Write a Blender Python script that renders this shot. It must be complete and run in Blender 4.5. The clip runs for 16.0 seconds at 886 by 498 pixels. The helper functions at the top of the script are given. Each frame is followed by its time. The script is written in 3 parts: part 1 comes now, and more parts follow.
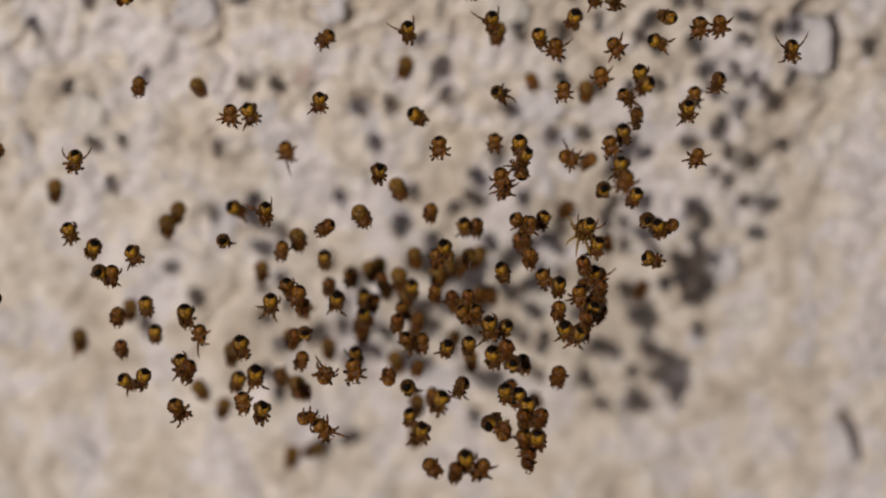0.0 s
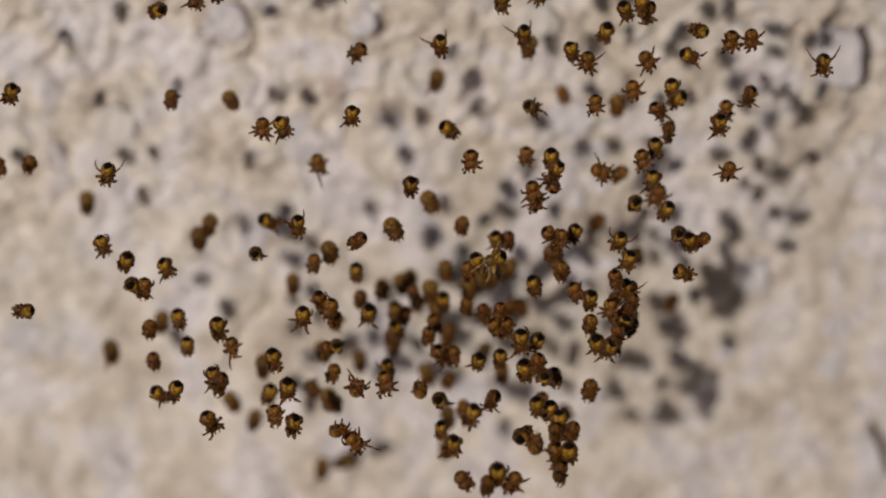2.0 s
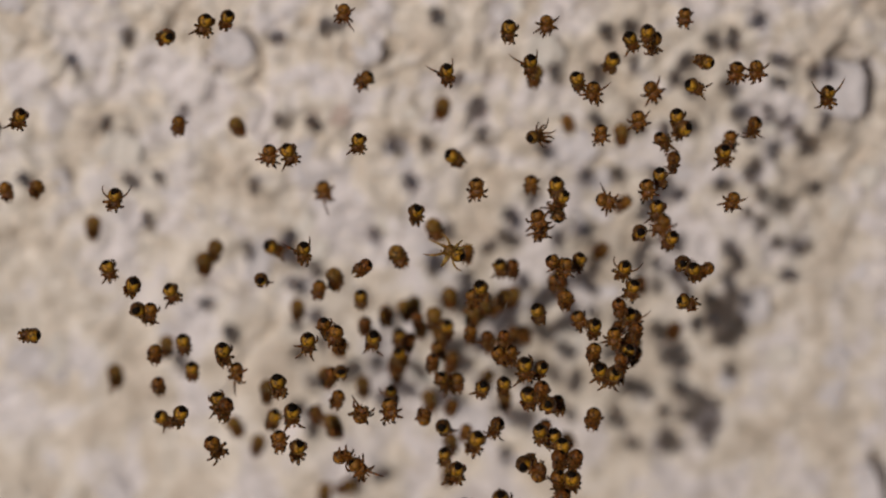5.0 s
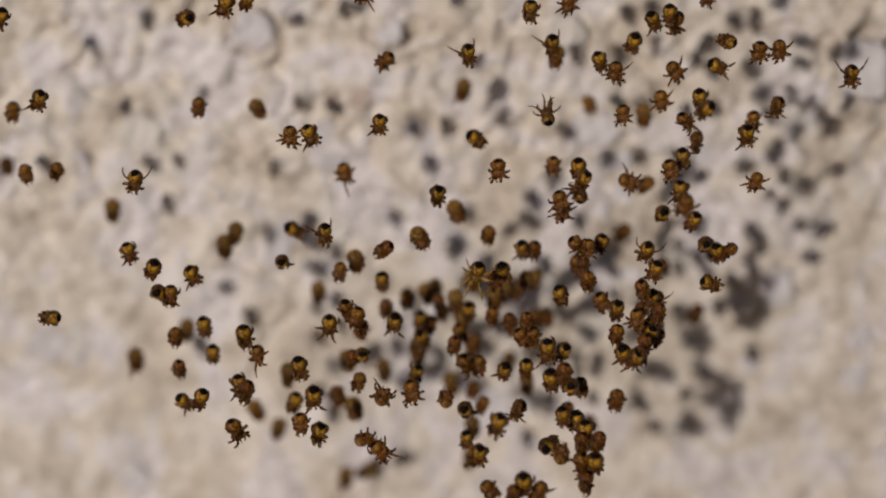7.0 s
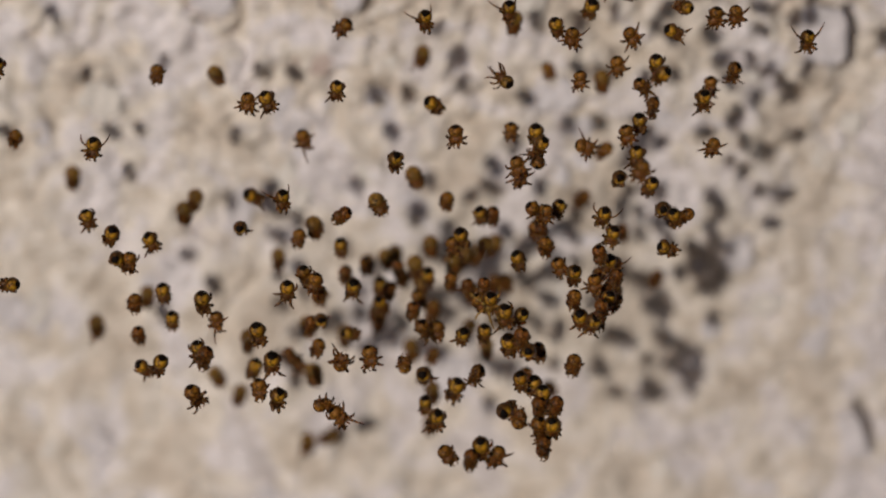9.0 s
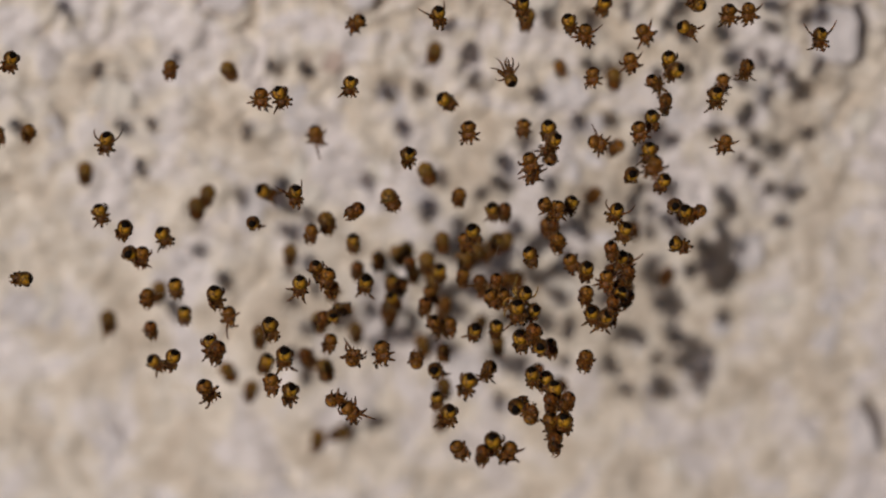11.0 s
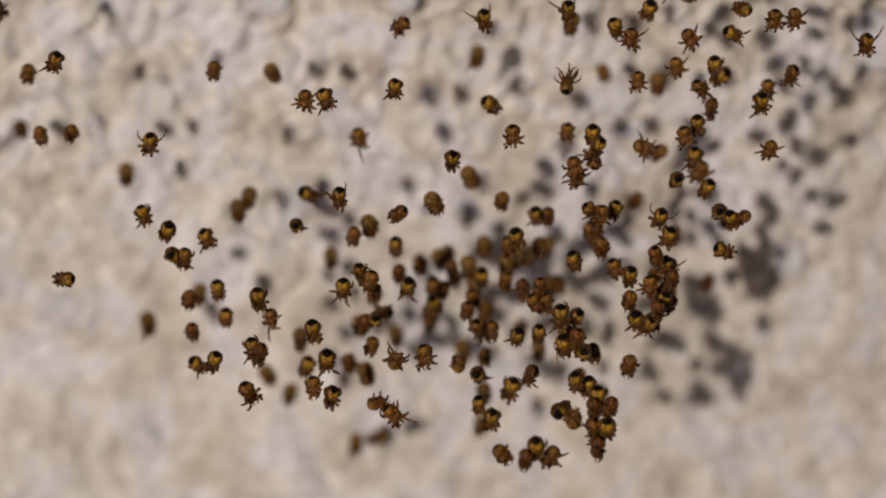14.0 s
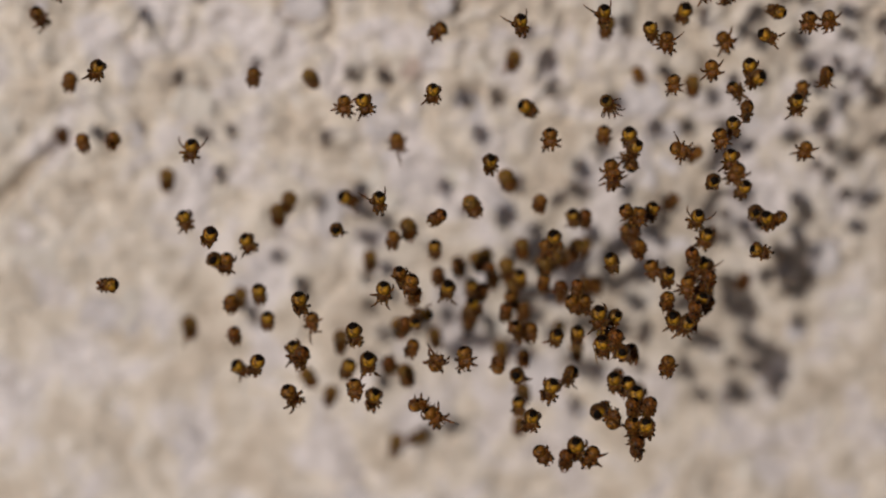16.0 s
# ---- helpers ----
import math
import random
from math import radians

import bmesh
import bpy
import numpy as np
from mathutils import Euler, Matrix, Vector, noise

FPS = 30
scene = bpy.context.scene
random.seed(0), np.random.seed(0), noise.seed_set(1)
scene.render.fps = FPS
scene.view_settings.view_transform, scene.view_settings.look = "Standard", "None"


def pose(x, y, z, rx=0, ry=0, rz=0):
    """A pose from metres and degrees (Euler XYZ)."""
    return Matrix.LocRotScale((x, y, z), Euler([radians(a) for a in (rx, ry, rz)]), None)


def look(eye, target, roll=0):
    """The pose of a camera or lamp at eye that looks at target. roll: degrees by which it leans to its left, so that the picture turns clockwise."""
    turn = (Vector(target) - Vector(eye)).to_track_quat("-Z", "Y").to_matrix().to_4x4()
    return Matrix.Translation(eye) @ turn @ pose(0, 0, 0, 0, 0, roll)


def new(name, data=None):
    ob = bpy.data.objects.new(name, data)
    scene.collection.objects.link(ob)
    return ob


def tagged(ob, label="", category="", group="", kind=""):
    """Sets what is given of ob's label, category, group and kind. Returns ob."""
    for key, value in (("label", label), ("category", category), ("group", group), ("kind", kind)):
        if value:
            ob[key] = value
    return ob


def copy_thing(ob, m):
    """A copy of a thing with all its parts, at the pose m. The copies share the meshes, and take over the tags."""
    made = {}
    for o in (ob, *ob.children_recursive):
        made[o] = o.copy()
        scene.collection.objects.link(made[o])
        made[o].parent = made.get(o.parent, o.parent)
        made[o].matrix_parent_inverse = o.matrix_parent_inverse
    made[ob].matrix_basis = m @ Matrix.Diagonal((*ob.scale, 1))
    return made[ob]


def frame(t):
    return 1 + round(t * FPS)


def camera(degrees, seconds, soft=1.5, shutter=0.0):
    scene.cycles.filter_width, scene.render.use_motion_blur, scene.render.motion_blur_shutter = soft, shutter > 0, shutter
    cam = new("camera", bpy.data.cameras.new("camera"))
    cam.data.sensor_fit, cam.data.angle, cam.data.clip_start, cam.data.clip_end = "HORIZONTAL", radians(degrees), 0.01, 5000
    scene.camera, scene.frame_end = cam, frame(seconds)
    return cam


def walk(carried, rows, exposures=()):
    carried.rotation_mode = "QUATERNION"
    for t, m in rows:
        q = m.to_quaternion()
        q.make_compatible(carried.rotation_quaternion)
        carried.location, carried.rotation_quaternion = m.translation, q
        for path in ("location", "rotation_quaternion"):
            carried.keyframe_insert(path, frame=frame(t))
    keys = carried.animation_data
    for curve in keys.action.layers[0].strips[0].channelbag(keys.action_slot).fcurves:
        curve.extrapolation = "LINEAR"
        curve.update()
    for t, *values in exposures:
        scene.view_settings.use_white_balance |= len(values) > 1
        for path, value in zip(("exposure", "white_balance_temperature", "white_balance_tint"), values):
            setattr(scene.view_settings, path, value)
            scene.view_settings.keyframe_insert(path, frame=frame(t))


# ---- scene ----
# Spiderlings in their silk before a rough roughcast wall; lengths in mm unless said, the wall's face is y = 0.
MM = 0.001
BASE = 1.2                     # height of the middle of the view above the ground, m

cam = camera(20.0, 16.0, 2.2)
cam.data.dof.use_dof = True
cam.data.dof.focus_distance = 0.187
cam.data.dof.aperture_fstop = 11.5
walk(cam, [
    (0.0, pose(0.002565, -0.202095, 1.253297, 74.6352, 0.2097, -0.2344)),
    (0.5, pose(0.002884, -0.202578, 1.253482, 74.7140, 0.2120, -0.4167)),
    (1.0, pose(0.002705, -0.202037, 1.253982, 74.5795, 0.0138, -0.6503)),
    (1.5, pose(0.002197, -0.201906, 1.253434, 74.6641, 0.1620, -0.1203)),
    (2.0, pose(0.001555, -0.202234, 1.254152, 74.6967, 0.2438, 0.1868)),
    (2.5, pose(0.001754, -0.201876, 1.254315, 75.0196, 0.1630, 0.1183)),
    (3.0, pose(0.002190, -0.202719, 1.254158, 75.2329, 0.0978, 0.2052)),
    (3.5, pose(0.001459, -0.202929, 1.254000, 75.1111, -0.0084, 0.2112)),
    (4.0, pose(0.000506, -0.202874, 1.254667, 75.1348, -0.1785, 0.0266)),
    (6.3, pose(0.000911, -0.203250, 1.254981, 75.1970, -0.1084, 0.5484)),
    (6.5, pose(0.000120, -0.203489, 1.254479, 75.4082, -0.0062, 0.6323)),
    (7.0, pose(0.000059, -0.202289, 1.253664, 75.0530, -0.0328, 0.4191)),
    (7.5, pose(0.001607, -0.202441, 1.255071, 75.0370, 0.1354, 0.2956)),
    (8.0, pose(0.000909, -0.202766, 1.254587, 74.9267, 0.0691, 0.2591)),
    (8.5, pose(0.001586, -0.202656, 1.253884, 74.5495, -0.1039, 0.1028)),
    (9.0, pose(0.002243, -0.202899, 1.253329, 74.4238, 0.0469, 0.0919)),
    (9.5, pose(0.001683, -0.203008, 1.252880, 74.3204, -0.0426, 0.0617)),
    (9.7, pose(0.001777, -0.203117, 1.252590, 74.5235, 0.2268, 0.3584)),
    (11.8, pose(-0.000318, -0.204050, 1.252435, 74.6947, -0.3468, 0.0449)),
    (12.0, pose(-0.001173, -0.204486, 1.252049, 74.8936, -0.2523, 0.3913)),
    (12.5, pose(-0.001843, -0.204100, 1.252163, 74.7709, -0.4183, 0.5403)),
    (13.0, pose(-0.002639, -0.202689, 1.252064, 74.7764, -0.8452, 0.6533)),
    (13.5, pose(-0.002626, -0.202414, 1.250942, 74.8853, -1.0720, 0.5924)),
    (14.0, pose(-0.001279, -0.203136, 1.251809, 74.8622, -0.5304, 0.4540)),
    (14.5, pose(-0.000400, -0.204566, 1.252540, 74.7475, 0.2606, 0.5037)),
    (15.0, pose(-0.001866, -0.205197, 1.253006, 74.8244, 0.4612, 1.0334)),
    (15.5, pose(-0.002430, -0.204618, 1.252822, 74.6260, 0.1193, 0.7490)),
    (16.0, pose(-0.002347, -0.204769, 1.253224, 74.6436, 0.0814, 0.8725)),
], exposures=[(0.0, -0.835)])

# ---- light: a low sun from behind and beside the camera, and the open sky ----
SUN_TO = Vector((0.42709, 0.89215, -0.160))
world = bpy.data.worlds.new("sky")
scene.world = world
world.use_nodes = True
sky = world.node_tree.nodes.new("ShaderNodeTexSky")
sky.sky_type, sky.sun_disc = "NISHITA", False
sky.ozone_density, sky.dust_density = 3.2, 0.6
sky.sun_elevation, sky.sun_rotation = radians(9.2), math.atan2(-SUN_TO.x, -SUN_TO.y)
haze = world.node_tree.nodes.new("ShaderNodeMix")       # evening haze: the sky a little rosier than clear air
haze.data_type, haze.blend_type = "RGBA", "MULTIPLY"
haze.inputs[0].default_value, haze.inputs[7].default_value = 1.0, (1.22, 0.95, 0.94, 1)
world.node_tree.links.new(sky.outputs["Color"], haze.inputs[6])
world.node_tree.links.new(haze.outputs[2], world.node_tree.nodes["Background"].inputs["Color"])
world.node_tree.nodes["Background"].inputs["Strength"].default_value = 0.058
sun = new("sun", bpy.data.lights.new("sun", "SUN"))
sun.data.energy, sun.data.angle, sun.data.color = 4.5, radians(1.55), (1.0, 0.919, 0.842)
sun.matrix_world = look(Vector((0, 0, 3)) - SUN_TO, Vector((0, 0, 3)))


# ---- materials ----
def material(name, rough=0.6, **inputs):
    m = bpy.data.materials.new(name)
    m.use_nodes = True
    b = m.node_tree.nodes["Principled BSDF"]
    b.inputs["Roughness"].default_value = rough
    for key, value in inputs.items():
        b.inputs[key.replace("_", " ")].default_value = value
    return m, m.node_tree.nodes, m.node_tree.links, b


def ramp_of(nodes, links, source, stops):
    r = nodes.new("ShaderNodeValToRGB")
    while len(r.color_ramp.elements) < len(stops):
        r.color_ramp.elements.new(0.5)
    for e, (at, colour) in zip(r.color_ramp.elements, stops):
        e.position, e.color = at, (*colour, 1)
    links.new(source, r.inputs["Fac"])
    return r.outputs["Color"]


def noise_of(nodes, links, coord, scale, detail=4.0, rough=0.55, distort=0.0):
    n = nodes.new("ShaderNodeTexNoise")
    n.inputs["Scale"].default_value, n.inputs["Detail"].default_value = scale, detail
    n.inputs["Roughness"].default_value, n.inputs["Distortion"].default_value = rough, distort
    links.new(coord, n.inputs["Vector"])
    return n.outputs["Fac"]


def mixed(nodes, links, fac, a, b, mode="MIX"):
    m = nodes.new("ShaderNodeMix")
    m.data_type, m.blend_type = "RGBA", mode
    for socket, value in ((m.inputs[0], fac), (m.inputs[6], a), (m.inputs[7], b)):
        if isinstance(value, (int, float)):
            socket.default_value = value
        elif isinstance(value, tuple):
            socket.default_value = (*value, 1)
        else:
            links.new(value, socket)
    return m.outputs[2]


def bumped(nodes, links, b, height, strength, distance):
    n = nodes.new("ShaderNodeBump")
    n.inputs["Strength"].default_value, n.inputs["Distance"].default_value = strength, distance
    links.new(height, n.inputs["Height"])
    links.new(n.outputs["Normal"], b.inputs["Normal"])


def render_coat():
    """Sand-coloured lime roughcast: sandy grain, paler and greyer patches, dark grit."""
    m, N, L, b = material("roughcast", 0.95)
    co = N.new("ShaderNodeTexCoord").outputs["Object"]
    big = noise_of(N, L, co, 170, 3, 0.6, 0.6)
    mid = noise_of(N, L, co, 640, 5, 0.65)
    fine = noise_of(N, L, co, 2600, 3, 0.6)
    tone = ramp_of(N, L, big, [(0.31, (0.54, 0.475, 0.405)), (0.42, (0.605, 0.545, 0.475)), (0.50, (0.695, 0.645, 0.582)), (0.58, (0.685, 0.65, 0.66))])
    tone = mixed(N, L, 0.75, tone, ramp_of(N, L, mid, [(0.33, (0.60, 0.55, 0.50)), (0.46, (0.93, 0.91, 0.89)), (0.66, (1.16, 1.15, 1.16))]), "MULTIPLY")
    tone = mixed(N, L, 0.5, tone, ramp_of(N, L, fine, [(0.32, (0.6, 0.56, 0.5)), (0.5, (1, 1, 1)), (0.7, (1.12, 1.1, 1.1))]), "MULTIPLY")
    split = N.new("ShaderNodeSeparateXYZ")             # the coat's tone darkens steadily towards +x
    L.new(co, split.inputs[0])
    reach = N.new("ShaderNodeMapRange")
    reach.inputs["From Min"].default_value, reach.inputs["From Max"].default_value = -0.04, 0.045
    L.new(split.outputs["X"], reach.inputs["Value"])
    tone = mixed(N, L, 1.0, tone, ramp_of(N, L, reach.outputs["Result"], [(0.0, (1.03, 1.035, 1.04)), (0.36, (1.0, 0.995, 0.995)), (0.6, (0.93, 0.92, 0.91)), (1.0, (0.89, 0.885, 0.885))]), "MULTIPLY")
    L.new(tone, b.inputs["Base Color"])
    bumped(N, L, b, noise_of(N, L, co, 1500, 5, 0.65), 0.55, 0.0004)
    return m


def stone_face(name, low, high):
    """A pebble or chip set in the coat, faintly mottled."""
    m, N, L, b = material(name, 0.8)
    co = N.new("ShaderNodeTexCoord").outputs["Object"]
    tone = ramp_of(N, L, noise_of(N, L, co, 700, 5, 0.6), [(0.3, low), (0.7, high)])
    info = N.new("ShaderNodeObjectInfo").outputs["Random"]
    tone = mixed(N, L, 0.6, tone, ramp_of(N, L, info, [(0, (0.85, 0.83, 0.82)), (1, (1.06, 1.04, 1.04))]), "MULTIPLY")
    L.new(tone, b.inputs["Base Color"])
    bumped(N, L, b, noise_of(N, L, co, 1800, 4), 0.35, 0.0003)
    return m


def skin(name, back, belly, rough=0.5):
    """Spiderling cuticle: one tone on the back, a darker one underneath, fine mottling."""
    m, N, L, b = material(name, rough)
    tex = N.new("ShaderNodeTexCoord")
    split = N.new("ShaderNodeSeparateXYZ")
    L.new(tex.outputs["Generated"], split.inputs[0])
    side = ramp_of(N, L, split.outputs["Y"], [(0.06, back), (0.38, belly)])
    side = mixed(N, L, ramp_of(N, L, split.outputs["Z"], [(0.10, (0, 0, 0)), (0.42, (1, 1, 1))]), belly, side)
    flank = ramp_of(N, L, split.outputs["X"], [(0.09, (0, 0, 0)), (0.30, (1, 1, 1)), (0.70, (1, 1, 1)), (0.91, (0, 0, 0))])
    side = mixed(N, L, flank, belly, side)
    grain = noise_of(N, L, tex.outputs["Object"], 4300, 4, 0.65)
    tone = mixed(N, L, 0.9, side, ramp_of(N, L, grain, [(0.39, (0.13, 0.10, 0.08)), (0.5, (0.8, 0.77, 0.72)), (0.62, (1.3, 1.3, 1.25))]), "MULTIPLY")
    info = N.new("ShaderNodeObjectInfo").outputs["Random"]
    tone = mixed(N, L, 0.8, tone, ramp_of(N, L, info, [(0, (0.7, 0.66, 0.6)), (1, (1.15, 1.12, 1.1))]), "MULTIPLY")
    L.new(tone, b.inputs["Base Color"])
    b.inputs["Specular IOR Level"].default_value = 0.06 if max(back) < 0.02 else 0.17
    b.inputs["Subsurface Weight"].default_value = 0.38
    b.inputs["Subsurface Radius"].default_value = (0.00055, 0.00022, 0.00006)
    b.inputs["Subsurface Scale"].default_value = 1.0
    bumped(N, L, b, grain, 0.25, 0.00003)
    return m


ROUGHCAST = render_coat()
GREY_STONE = stone_face("grey_stone", (0.50, 0.473, 0.48), (0.63, 0.602, 0.618))
PALE_STONE = stone_face("pale_stone", (0.56, 0.525, 0.48), (0.69, 0.655, 0.61))
RUST_STONE = stone_face("rust_stone", (0.36, 0.27, 0.23), (0.50, 0.42, 0.38))
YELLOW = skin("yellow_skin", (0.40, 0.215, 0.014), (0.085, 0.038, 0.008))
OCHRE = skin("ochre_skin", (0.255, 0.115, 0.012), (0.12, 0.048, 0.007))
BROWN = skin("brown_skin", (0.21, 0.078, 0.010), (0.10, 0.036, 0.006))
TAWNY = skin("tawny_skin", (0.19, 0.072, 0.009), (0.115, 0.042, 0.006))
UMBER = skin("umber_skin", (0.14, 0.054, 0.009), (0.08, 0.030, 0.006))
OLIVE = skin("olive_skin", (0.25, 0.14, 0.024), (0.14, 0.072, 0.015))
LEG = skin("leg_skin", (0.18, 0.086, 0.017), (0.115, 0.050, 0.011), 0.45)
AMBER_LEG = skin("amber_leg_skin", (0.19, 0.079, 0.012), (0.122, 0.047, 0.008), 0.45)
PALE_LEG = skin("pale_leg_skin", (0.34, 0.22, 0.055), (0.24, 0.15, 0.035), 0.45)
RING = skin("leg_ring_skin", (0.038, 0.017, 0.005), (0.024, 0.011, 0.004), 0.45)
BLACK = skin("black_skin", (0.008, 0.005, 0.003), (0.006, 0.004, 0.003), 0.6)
SILK, _n, _l, _b = material("silk", 0.3)
_b.inputs["Base Color"].default_value = (0.8, 0.8, 0.8, 1)
_b.inputs["Transmission Weight"].default_value = 0.75
EARTH, _n, _l, _b = material("earth", 0.95)
_l.new(ramp_of(_n, _l, noise_of(_n, _l, _n.new("ShaderNodeTexCoord").outputs["Object"], 3, 8), [(0.3, (0.12, 0.10, 0.07)), (0.7, (0.26, 0.23, 0.18))]), _b.inputs["Base Color"])


# ---- building helpers ----
def part(name, bm, mat, parent=None, label="", rings=()):
    """Links a bmesh (in mm) as one smooth mesh object under a thing or a part; rings: the stretches of a tube in the dark tone."""
    me = bpy.data.meshes.new(name)
    bm.transform(Matrix.Scale(MM, 4))
    bm.to_mesh(me)
    bm.free()
    me.polygons.foreach_set("use_smooth", [True] * len(me.polygons))
    me.materials.append(mat)
    if rings:
        me.materials.append(RING)
        me.polygons.foreach_set("material_index", [int(k // 6 in rings) for k in range(len(me.polygons))])
    ob = new(name, me)
    ob.parent = parent
    return tagged(ob, label)


def bump_noise(x, z, size, seed):
    return noise.noise(Vector((x / size, z / size, seed)))


# ---- the wall ----
def near_line(x, z, pts):
    """Distance from (x, z) to a short run of straight pieces."""
    best = 1e9
    for (ax, az), (bx, bz) in zip(pts, pts[1:]):
        dx, dz = bx - ax, bz - az
        t = max(0.0, min(1.0, ((x - ax) * dx + (z - az) * dz) / (dx * dx + dz * dz)))
        best = min(best, math.hypot(x - ax - t * dx, z - az - t * dz))
    return best


CREVICES = [  # width, depth, run
    (.45, 1.6, ((-16.6, 19.1), (-14.6, 17.9), (-14.3, 16.7), (-15.1, 15.2))),
    (.45, 3.4, ((35.1, 16.8), (35.5, 14.5), (35.3, 12.6))),
    (.45, 3.2, ((29.3, 17.0), (30.3, 17.2))),
    (.5, 3.2, ((32.3, 17.4), (33.4, 17.7), (34.1, 18.0))),
    (.5, 1.4, ((4.7, 16.7), (4.0, 14.6), (2.6, 11.3))),
    (.35, 1.0, ((-5.2, 15.1), (-2.9, 16.0), (0.1, 17.4))),
    (.35, .9, ((-3.4, 14.6), (-0.6, 15.5), (1.5, 16.7))),
    (.4, 1.0, ((-20.2, 0.1), (-18.7, -1.6), (-17.5, -2.3))),
    (.5, 3.0, ((37.3, -17.2), (38.5, -19.6), (38.3, -21.5))),
    (.55, 2.4, ((-44.9, -1.1), (-41.4, 2.1), (-38.9, 5.0), (-37.0, 6.8))),
    (.4, 1.1, ((-7.0, 17.4), (-5.0, 17.9), (-3.8, 19.0))),
    (.4, 1.1, ((24.8, 13.5), (28.1, 11.6), (31.8, 10.2))),
    (.5, 1.0, ((-14.1, -6.0), (-16.0, -8.0), (-17.6, -12.0))),
    (.4, 1.0, ((4.0, 12.2), (5.4, 10.8), (4.7, 7.9))),
    (.5, 1.0, ((21.5, 16.8), (24.2, 18.0), (28.8, 18.2))),
    (.4, 2.0, ((-19.0, 17.0), (-17.6, 16.4), (-16.6, 16.6))),
    (.35, 1.8, ((-5.7, 16.7), (-4.2, 17.4), (-3.3, 18.5))),
]


def relief(x, z):
    """How far the coat stands out at (x, z), mm."""
    if abs(x) > 90 or abs(z) > 75:
        return 0.6 * bump_noise(x, z, 40, 3.0)
    wx, wz = x + 0.9 * bump_noise(x, z, 4, 1.3), z + 0.9 * bump_noise(x, z, 4, 7.9)
    h = 0.9 * bump_noise(wx, wz, 13, 0.4) + 0.7 * bump_noise(wx + wz * 0.2, wz, 4.4, 2.2)
    up = max(0.0, min(1.0, (z + 6) / 14))            # the upper coat is more wrinkled
    h += (0.35 + 0.25 * up) * bump_noise(wx, wz * 1.3, 2.0, 5.1) + (0.28 + 0.18 * up) * bump_noise(x, z, 0.95, 9.7) - (0.4 + 0.5 * up) * max(0.0, bump_noise(wx, wz, 1.6, 21.0) - 0.22)
    if up > 0:
        u, v = 0.8 * wx + 0.6 * wz, -0.6 * wx + 0.8 * wz
        h -= up * 1.0 * max(0.0, 1 - abs(bump_noise(u * 0.55, v, 2.6, 31.0)) / 0.13) * max(0.0, min(1.0, 0.4 + 2.5 * bump_noise(x, z, 6, 12.0)))
        h += up * 0.4 * bump_noise(u * 0.7, v, 1.2, 17.0)
    for wide, deep, run in CREVICES:
        d = near_line(wx * 0.35 + x * 0.65, wz * 0.35 + z * 0.65, run)
        if d < wide * 2.5:
            h -= deep * math.exp(-(d / wide) ** 2)
    return h


def steps(reach, fine, far):
    a = list(np.arange(0, reach, fine))
    gap = fine
    while a[-1] < far:
        gap *= 1.35
        a.append(min(a[-1] + gap, far))
    return [-v for v in reversed(a[1:])] + a


def wall_sheet():
    xs, zs = steps(50, 0.36, 1900), steps(38, 0.36, 1200)
    nx, nz = len(xs), len(zs)
    verts = [(x * MM, -relief(x, z) * MM, BASE + z * MM) for z in zs for x in xs]
    faces = [(j * nx + i, j * nx + i + 1, (j + 1) * nx + i + 1, (j + 1) * nx + i) for j in range(nz - 1) for i in range(nx - 1)]
    rim = [i for i in range(nx)] + [j * nx + nx - 1 for j in range(1, nz)] + [(nz - 1) * nx + i for i in range(nx - 2, -1, -1)] + [j * nx for j in range(nz - 2, 0, -1)]
    first = len(verts)
    verts += [(verts[k][0], 0.24, verts[k][2]) for k in rim]
    n = len(rim)
    faces += [(rim[(k + 1) % n], rim[k], first + k, first + (k + 1) % n) for k in range(n)]
    faces.append(tuple(range(first + n - 1, first - 1, -1)))
    me = bpy.data.meshes.new("wall_north")
    me.from_pydata(verts, [], faces)
    me.polygons.foreach_set("use_smooth", [True] * len(me.polygons))
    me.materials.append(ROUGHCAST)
    return tagged(new("wall_north", me), "sand-coloured roughcast wall with embedded stone chips", "wall", kind="structure")


wall = wall_sheet()


def stone(x, z, w, h, turn, mat, proud=0.5, seed=0):
    """A worn chip or pebble bedded in the wall's coat, its face nearly flush and its outline broken."""
    bm = bmesh.new()
    bmesh.ops.create_icosphere(bm, subdivisions=4, radius=1.0)
    for v in bm.verts:
        c = v.co
        k = 1 + 0.30 * noise.noise(c * 1.0 + Vector((seed * 3.7, 0, x))) + 0.22 * noise.noise(c * 2.6 + Vector((0, seed, z)))
        p = 3.6 if proud > 1 else 2.6            # broken stones are squarer than worn ones
        k = (0.55 + 0.45 * k if proud > 1 else k) * math.hypot(c.x, c.z) / max(1e-6, (abs(c.x) ** p + abs(c.z) ** p) ** (1 / p))
        y = max(c.y, -0.35) * 2.0
        rough = 0.30 * noise.noise(Vector((c.x * w, c.z * h, seed)) * 0.55) + 0.14 * noise.noise(Vector((c.x * w, seed, c.z * h)) * 1.6)
        v.co = (c.x * k * w / 2, y + rough, c.z * k * h / 2)
    ob = part("stone", bm, mat, wall)
    ob.matrix_basis = pose(x * MM, (-relief(x, z) * 0.75 + 0.86 - proud) * MM, BASE + z * MM, 0, turn, 0) @ pose(0, 0, 0, 0, 0, -9 if proud > 1 else 0)
    return ob


